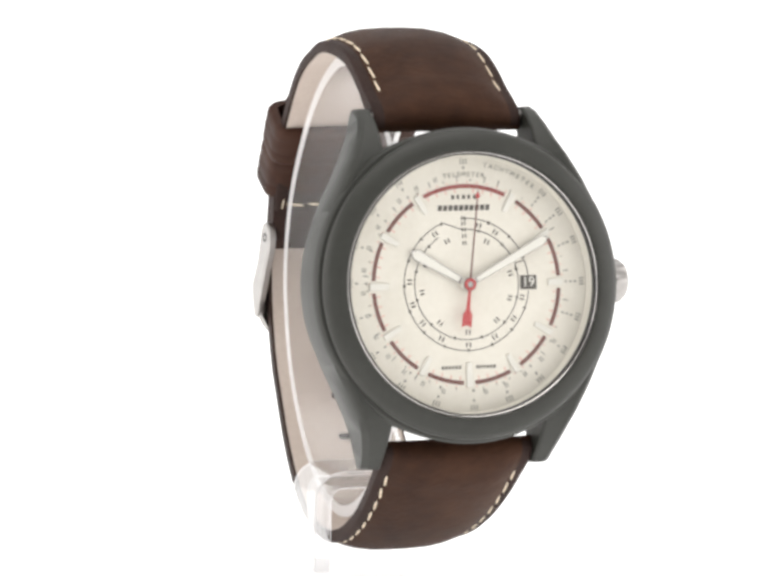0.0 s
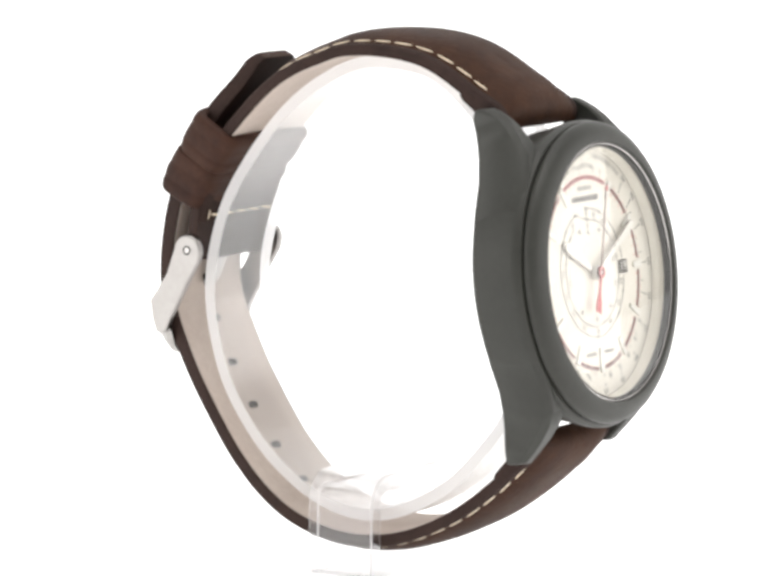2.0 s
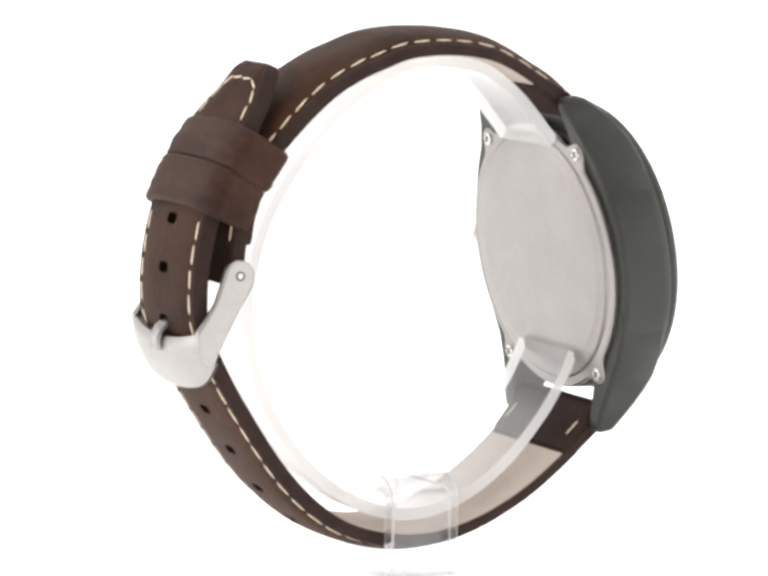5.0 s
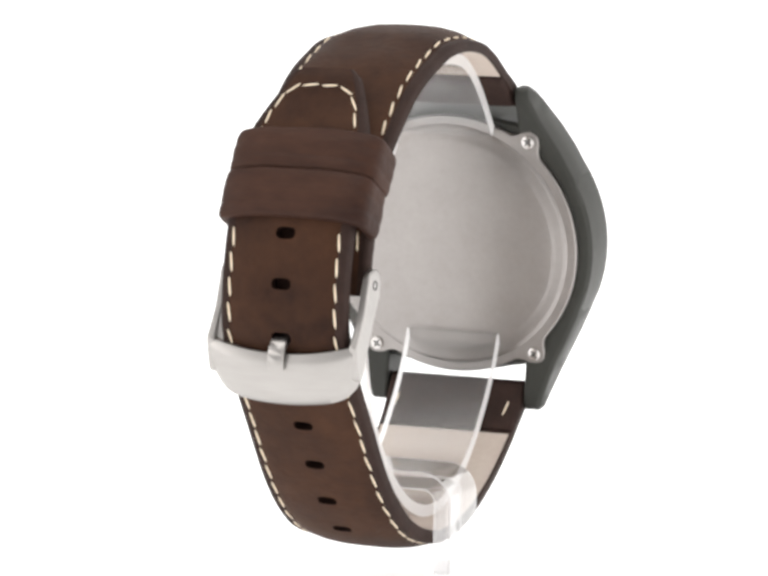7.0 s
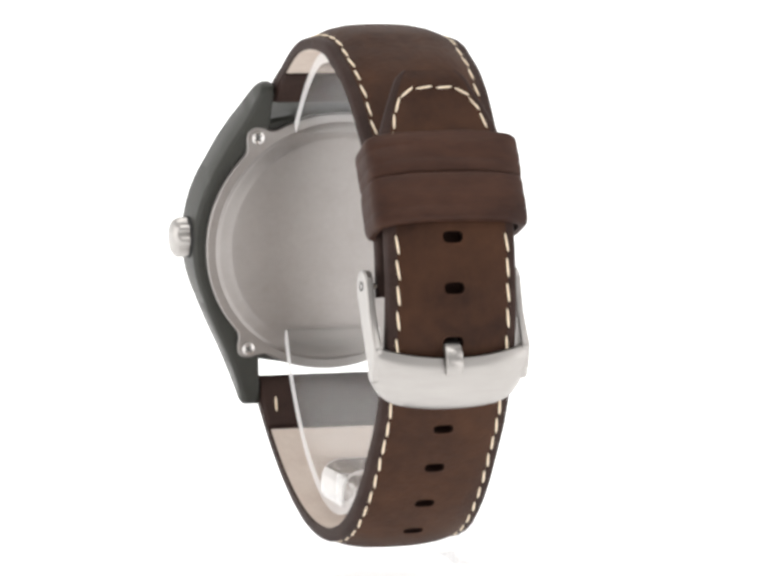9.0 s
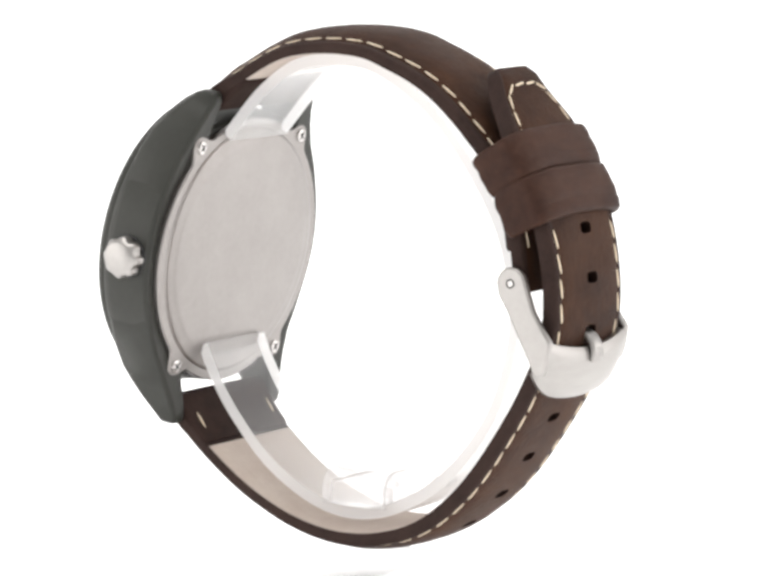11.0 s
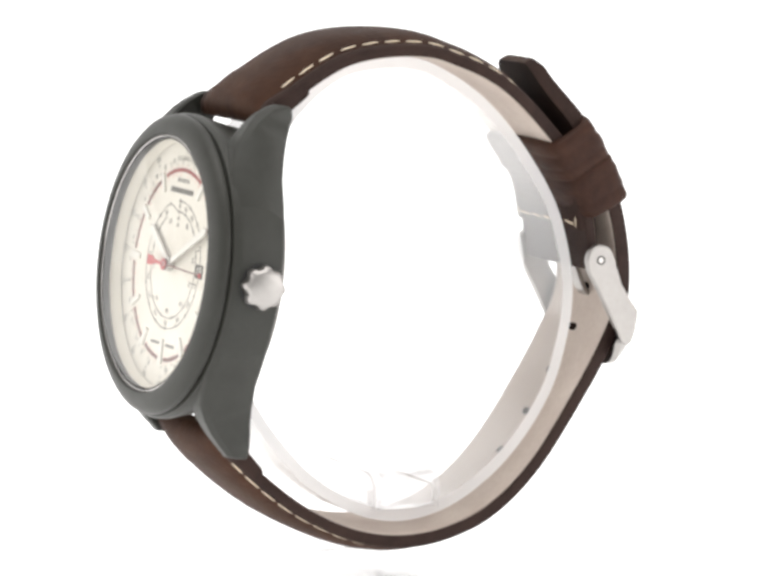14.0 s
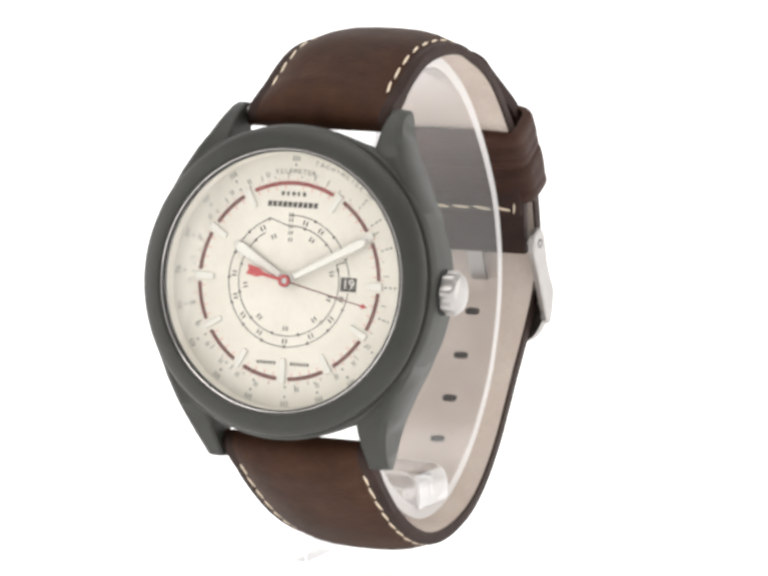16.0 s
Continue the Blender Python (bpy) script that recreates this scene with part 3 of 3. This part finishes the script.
strap_top = strap_body(upper, -1, "buckle_strap", "brown padded leather strap half carrying the buckle", (6.0, 53.5))
at_low, low_total = curve_points(LOWER)


def length_at(at, total, y, z):
    return min((k * total / 600 for k in range(601)), key=lambda s: (at(s)[0] - Vector((y, z))).length)


HOLES = [length_at(at_low, low_total, y, z) for y, z in ((13.8, -30.8), (18.9, -26.0), (23.2, -20.8), (27.2, -15.1), (30.2, -8.8), (31.9, -2.6), (32.8, 4.4), (31.3, 10.6))]
END = low_total
lower = Strap(LOWER, ((0, 20.6), (5, 20.4), (14, 19.6), (34, 18.0), (60, 17.3), (END - 14, 17.0), (END - 9, 15.6), (END - 5, 12.6), (END - 1.6, 9.8), (END - 0.6, 8.8), (END, 7.2)),
              ((0, 1.0), (0.8, 2.0), (2, 2.1), (6, 1.6), (20, 1.55), (34, 1.85), (60, 1.9), (END - 10, 2.4), (END - 1.5, 2.1), (END, 1.5)), ((0, 0.5), (1, 1.1), (5, 1.75), (12, 1.6), (20, 1.4), (32, 1.2), (45, 0.9), (60, 0.5), (END - 3, 0.3), (END, 0.0)), tuple(HOLES), 0.044, 0.5)
strap_low = strap_body(lower, 1, "punched_strap", "brown leather strap half with a row of punched holes", (8.7, END - 15.5))


def end_fold(st, parent, s0, s1, d0, d1, label):
    """Leather folded back on the inner face between two lengths, d0 to d1 thick."""
    bm = bmesh.new()
    rows = []
    for k in range(14):
        f = k / 13
        s = s0 + (s1 - s0) * f
        w = lerp_table(st.width, s) / 2 - 0.15
        d = d0 + (d1 - d0) * f - (0.2 if k in (0, 13) else 0.0)
        rows.append([bm.verts.new(st.place(s, x, h)) for x, h in ((-w, 0.05), (-w, -d + 0.3), (-w + 0.3, -d), (w - 0.3, -d), (w, -d + 0.3), (w, 0.05))])
    for a, b in zip(rows, rows[1:]):
        for j in range(6):
            bm.faces.new((a[j], a[(j + 1) % 6], b[(j + 1) % 6], b[j]))
    bm.faces.new(rows[0])
    bm.faces.new(rows[-1])
    return part("end_fold", bm, LEATHER_EDGE, parent, label, sharp=50)


def spring_bar(st):
    p = st.place(1.6, 0.0, 1.0)
    part("spring_bar", lathe([(0, -10.3), (0.6, -10.3), (0.6, 10.3), (0, 10.3)], 16), STEEL, watch, "steel spring bar", Matrix.Translation(p) @ pose(0, 0, 0, 0, 90, 0))


spring_bar(upper)
spring_bar(lower)
end_fold(upper, strap_top, 1.0, 7.5, 1.2, 0.7, "dark leather folded round the spring bar")
end_fold(upper, strap_top, upper.total - 13.0, upper.total - 5.6, 0.7, 0.9, "dark leather folded round the buckle bar")
end_fold(lower, strap_low, 0.8, 8.4, 1.0, 0.5, "dark leather folded round the spring bar")


def stitch_mesh():
    bm = bmesh.new()
    prof = ((-1.15, 0.05), (-0.85, 0.13), (-0.3, 0.16), (0.3, 0.16), (0.85, 0.13), (1.15, 0.05))
    rings = [[bm.verts.new((r * math.cos(a), y, r * math.sin(a) * 0.8)) for a in (2 * math.pi * k / 6 for k in range(6))] for y, r in prof]
    for a, b in zip(rings, rings[1:]):
        for k in range(6):
            bm.faces.new((a[k], a[(k + 1) % 6], b[(k + 1) % 6], b[k]))
    bm.faces.new(rings[0][::-1])
    bm.faces.new(rings[-1])
    bm.transform(Matrix.Scale(MM, 4))
    bmesh.ops.recalc_face_normals(bm, faces=bm.faces)
    me = bpy.data.meshes.new("stitch")
    bm.to_mesh(me)
    bm.free()
    me.materials.append(THREAD)
    me.shade_smooth()
    return me


STITCH = stitch_mesh()
rs = random.Random(11)


def stitch(st, parent, s, x, ds=1.0, dx=0.0, h=None, scale=1.0):
    """One thread stitch on the strap's face, along (ds, dx)."""
    z = st.height(s, x) if h is None else h
    a = st.place(s - 0.5 * ds, x - 0.5 * dx, z)
    b = st.place(s + 0.5 * ds, x + 0.5 * dx, z)
    p, t, n = st.frame_at(s)
    n = n * st.side
    nz = Vector((0, n.x, n.y))
    y = (b - a).normalized()
    xx = y.cross(nz).normalized()
    zz = xx.cross(y)
    m = Matrix((xx, y, zz)).transposed().to_4x4()
    m.translation = st.place(s, x, z + (0.05 if h is None else 0.0)) * MM
    ob = new("stitch", STITCH)
    ob.parent = parent
    ob.matrix_basis = m @ pose(0, 0, 0, 0, 0, 6.0 + rs.uniform(-3, 3)) @ Matrix.Diagonal((scale, scale * rs.uniform(1.02, 1.14), scale, 1))
    return ob


def stitch_row(st, parent, s0, s1, pitch=3.05):
    s = s0
    while s < s1:
        p = st.at(s)[0]
        for sx in () if st is lower and p.x > 18 and 10.6 < p.y < 22.6 else (-1, 1):
            x = sx * st.seam * lerp_table(st.width, s) / 2
            x2 = sx * st.seam * lerp_table(st.width, s + 1) / 2
            stitch(st, parent, s, x, 1.0, x2 - x)
        s += pitch


upper.seam, lower.seam = 0.82, 0.86
stitch_row(upper, strap_top, 6.2, upper.total - 6)
stitch_row(lower, strap_low, 5.4, END - 12.5)
# the seam runs round the tip with rounded corners
for s_back, x, ds, dx in ((10.6, 6.5, 1.0, -0.12), (8.0, 6.05, 1.0, -0.25), (5.5, 5.2, 1.0, -0.45), (3.5, 3.75, 0.6, -0.8), (2.85, 1.35, 0.0, 1.0)):
    for sx in (-1, 1):
        stitch(lower, strap_low, END - s_back, sx * x, ds, sx * dx, scale=0.9)
for x in (-6.2, -3.1, 0.0, 3.1, 6.2):
    stitch(upper, strap_top, upper.total - 6.6, x, 0.0, 1.0, h=-0.93)
for x in (-8.0, 8.0):
    stitch(upper, strap_top, upper.total - 6.75, x, 1.0, 0.0, h=-0.93, scale=0.6)

for x in (-8.3, 8.3):
    stitch(lower, strap_low, 5.0, x, 1.0, 0.0, h=-0.77)


def keeper(name, centre, direction, along, depth, label):
    """A leather loop round both strap halves; direction: outward in y, z."""
    d = Vector(direction).normalized()
    t = Vector((-d.y, d.x))
    wide = 10.4
    bm = bmesh.new()
    loop = []
    for k in range(64):
        a = 2 * math.pi * (k + 0.5) / 64
        c, s = math.cos(a), math.sin(a)
        e = 0.40
        loop.append((math.copysign(abs(c) ** e, c), math.copysign(abs(s) ** e, s)))
    rows = []
    for v, off in ((-1, 0.0), (-0.95, 0.25), (-0.85, 0.42), (-0.6, 0.5), (-0.42, 0.48), (-0.36, 0.42), (-0.3, 0.48), (0.0, 0.52), (0.28, 0.5), (0.34, 0.46), (0.4, 0.5), (0.65, 0.5), (0.85, 0.42), (0.95, 0.25), (1, 0.0)):
        rows.append([(cx * (wide - 0.5 + off), cy * (depth / 2 - 0.5 + off), v * along / 2) for cx, cy in loop])
    inner = [[(cx * (wide - 1.2), cy * (depth / 2 - 1.2), v * along / 2) for cx, cy in loop] for v in (1, -1)]
    vr = []
    for r in rows + inner:
        ring = []
        for x, q, v in r:
            wob = 0.35 * noise.noise(Vector((x * 0.16, q * 0.25, v * 0.8 + centre[0]))) + 0.12 * noise.noise(Vector((x * 0.5, q * 0.5, v * 1.5)))
            v -= 0.5 * (x / wide) ** 2
            y = centre[0] + d.x * (q + wob) + t.x * v
            z = centre[1] + d.y * (q + wob) + t.y * v
            ring.append(bm.verts.new((x - 0.35 + side_shift(centre[0], 0.05), y, z + ZO)))
        vr.append(ring)
    for a, b in zip(vr, vr[1:] + vr[:1]):
        for k in range(64):
            bm.faces.new((a[k], a[(k + 1) % 64], b[(k + 1) % 64], b[k]))
    return part(name, bm, KEEPER, watch, label, sharp=60)


keeper("fixed_keeper", (23.65, 19.25), (0.85, 0.53), 6.0, 8.5, "brown leather keeper loop")
keeper("sliding_keeper", (26.8, 14.3), (0.90, 0.44), 6.6, 8.3, "brown leather sliding keeper loop")


# ---- buckle ----
def build_buckle():
    X0 = 1.35
    bm = bmesh.new()
    NX, NV = 28, 8
    outer, inn = [], []
    for i in range(NX + 1):
        x = -10.35 + 20.7 * i / NX
        q = (x / 10.35) ** 2
        ztop, zbot = -4.7 + 1.5 * q, -11.5 + 1.3 * q + 2.6 * q ** 4
        ro, ri = [], []
        for v in range(NV + 1):
            f = v / NV
            z = ztop + (zbot - ztop) * f
            y = 33.3 - 1.0 * q ** 1.6 - 2.0 * f ** 1.6 + 0.35 * math.sin(math.pi * f) - (0.3 if v in (0, NV) else 0)
            ro.append(bm.verts.new((x + X0, y, z + ZO)))
            ri.append(bm.verts.new((x * 0.95 + X0, y - 1.0 + (0.3 if v in (0, NV) else 0), z + ZO)))
        outer.append(ro)
        inn.append(ri)
    for i in range(NX):
        for v in range(NV):
            bm.faces.new((outer[i][v], outer[i + 1][v], outer[i + 1][v + 1], outer[i][v + 1]))
            bm.faces.new((inn[i][v], inn[i][v + 1], inn[i + 1][v + 1], inn[i + 1][v]))
        for v in (0, NV):
            bm.faces.new((outer[i][v], inn[i][v], inn[i + 1][v], outer[i + 1][v]))
    for i in (0, NX):
        for v in range(NV):
            bm.faces.new((outer[i][v], outer[i][v + 1], inn[i][v + 1], inn[i][v]))
    thing = part("buckle", bm, STEEL, watch, "brushed steel pin buckle with a curved plate", sharp=50)
    # side arms
    arm = [(26.5 + 2.1 * math.cos(radians(a)), 4.0 + 2.1 * math.sin(radians(a))) for a in range(10, 200, 15)]
    arm += [(24.7, 2.4), (26.3, -0.2), (28.0, -3.4), (29.4, -6.0), (29.9, -7.3), (30.7, -8.0), (31.6, -7.6), (32.2, -5.8), (32.6, -3.3), (31.4, -1.7), (29.9, 0.6)]
    for sx in (-1, 1):
        b = bmesh.new()
        prism(arm, 0, 1.1, b)
        m = Matrix(((0, 0, 1, X0 + (9.4 if sx > 0 else -10.5)), (1, 0, 0, 0), (0, 1, 0, ZO), (0, 0, 0, 1)))
        bevel_mod(part("buckle_arm", b, STEEL, thing, "flat steel side arm", m), 0.25, 2, 45)
        mp = Matrix(((0, 0, 1, X0 + sx * 9.95), (1, 0, 0, 26.5), (0, 1, 0, 4.0 + ZO), (0, 0, 0, 1)))
        part("pivot_ring", lathe([(0.42, -0.62), (0.62, -0.62), (0.62, 0.62), (0.42, 0.62)], 24, closed=True), BLACK, thing, "dark pivot hole", mp)
    mp = Matrix(((0, 0, 1, X0), (1, 0, 0, 26.5), (0, 1, 0, 4.0 + ZO), (0, 0, 0, 1)))
    part("pivot_bar", lathe([(0, -10.52), (0.4, -10.52), (0.4, 10.52), (0, 10.52)], 16), CHROME, thing, "steel pivot bar", mp)
    # tongue through the third hole and over the plate
    path = [(26.6, 4.9), (27.9, 2.2), (29.4, -1.2), (31.2, -2.6), (32.4, -3.2), (33.4, -4.2), (33.75, -5.6), (33.5, -6.6)]
    b = bmesh.new()
    at, total = curve_points(path)
    rows = []
    for k in range(25):
        p, t = at(total * k / 24)
        n = Vector((-t.y, t.x))
        rows.append([b.verts.new((X0 + 0.15 + x, p.x + n.x * h, p.y + n.y * h + ZO)) for x, h in ((-1.15, -0.3), (1.15, -0.3), (1.15, 0.2), (1.0, 0.38), (-1.0, 0.38), (-1.15, 0.2))])
    for a, c in zip(rows, rows[1:]):
        for k in range(6):
            b.faces.new((a[k], a[(k + 1) % 6], c[(k + 1) % 6], c[k]))
    b.faces.new(rows[0])
    b.faces.new(rows[-1])
    part("buckle_tongue", b, STEEL, thing, "steel buckle tongue", sharp=50)


build_buckle()

# ---- the clear stand ----
RING = [(-26.2, -9.6), (-24.3, -13.6), (-21.0, -18.6), (-15.2, -24.8), (-8.4, -29.0), (-2.0, -30.7), (4.3, -30.0), (10.4, -27.2), (16.6, -22.0), (21.8, -14.6), (24.4, -6.6), (25.0, 0.0),
        (23.9, 6.4), (21.8, 12.1), (17.8, 18.4), (12.9, 24.2), (7.6, 28.4), (1.2, 31.45), (-5.0, 31.85), (-11.2, 30.6), (-17.0, 26.4), (-22.4, 20.2)]


def build_stand():
    stand = new("display_stand")
    tagged(stand, "clear acrylic display stand with a C-shaped cuff inside the watch", "stand")
    at, total = curve_points(RING)
    bm = bmesh.new()
    rows = []
    N = 140
    for k in range(N + 1):
        p, t = at(total * k / N)
        n = Vector((-t.y, t.x))
        rows.append([bm.verts.new((x, p.x + n.x * h, p.y + n.y * h + ZO)) for x, h in ((-6.8, 0), (6.8, 0), (6.8, 1.6), (-6.8, 1.6))])
    for a, b in zip(rows, rows[1:]):
        for j in range(4):
            f = bm.faces.new((a[j], a[(j + 1) % 4], b[(j + 1) % 4], b[j]))
            f.material_index = j % 2
    for r in (rows[0], rows[-1]):
        bm.faces.new(r).material_index = 0
    part("cuff", bm, [ACRYLIC, ACRYLIC_EDGE], stand, "clear bent acrylic cuff open towards the case", sharp=40)

    def slab(name, x0, x1, y0, y1, z0, z1, label, edges):
        b = bmesh.new()
        box(b, x0, x1, y0, y1, z0 + ZO, z1 + ZO)
        for f in b.faces:
            f.normal_update()
            f.material_index = 1 if edges(f.normal) else 0
        return bevel_mod(part(name, b, [ACRYLIC, ACRYLIC_SIDE], stand, label, smooth=False), 0.25, 2, 40)

    # one strip: up from the base, over the edge of the strap and down on the cuff's floor
    line = [(-10.35, -37.7), (-10.35, -28.4)] + [(-7.55 - 2.8 * math.cos(radians(d)), -28.0 + 2.8 * math.sin(radians(d))) for d in range(10, 91, 16)]
    line += [(4.6, -25.2)] + [(4.6 + 1.6 * math.sin(radians(d)), -26.8 + 1.6 * math.cos(radians(d))) for d in range(18, 91, 18)] + [(6.2, -28.9)]
    bm = bmesh.new()
    rows = []
    for k, (x, z) in enumerate(line):
        q0, q1 = Vector(line[max(k - 1, 0)]), Vector(line[min(k + 1, len(line) - 1)])
        t = (q1 - q0).normalized()
        n = Vector((-t.y, t.x))
        rows.append([bm.verts.new((x + n.x * h, y, z + n.y * h + ZO)) for y, h in ((-5.2, -1.0), (-5.0, -1.2), (4.6, -1.2), (4.8, -1.0), (4.8, 1.0), (4.6, 1.2), (-5.0, 1.2), (-5.2, 1.0))])
    for a, b in zip(rows, rows[1:]):
        for j in range(8):
            f = bm.faces.new((a[j], a[(j + 1) % 8], b[(j + 1) % 8], b[j]))
            # chamfers in the edge white draw the strip's bright edge lines
            f.material_index = 0 if j in (1, 5) else (1 if j % 2 == 0 else 0)
    for r in (rows[0], rows[-1]):
        bm.faces.new(r)
    part("stem", bm, [ACRYLIC_SIDE, ACRYLIC_EDGE], stand, "clear acrylic strip bent over the strap into the cuff", sharp=30)
    slab("base", -11.55, 13.6, -5.2, 4.8, -40.4, -37.7, "clear acrylic base strip", lambda n: abs(n.y) > 0.5 or n.x > 0.5)
    return stand


stand = build_stand()


# ---- the turning ----
def turn(t):
    return pose(0, 0, 0, 0, 0, 18.91 + 19.854 * t)


def motions():
    rows = [(0.5 * k, turn(0.5 * k)) for k in range(33)]
    walk(watch, rows)
    walk(stand, rows)
    # the second hand steps once a second
    base = Matrix.Translation(HUB * MM) @ pose(0, 0, 0, 90 - TILT, 0, 0) @ Matrix.Translation((0, 0, 1.75 * MM))

    def hand(k):
        return base @ pose(0, 0, 0, 0, 0, -(7.0 + 6.0 * k))

    ticks = [(0.0, hand(0))]
    for k in range(16):
        ticks += [(k + 0.8, hand(k)), (k + 0.9, hand(k + 1))]
    ticks.append((16.0, hand(16)))
    walk(second, ticks)


motions()
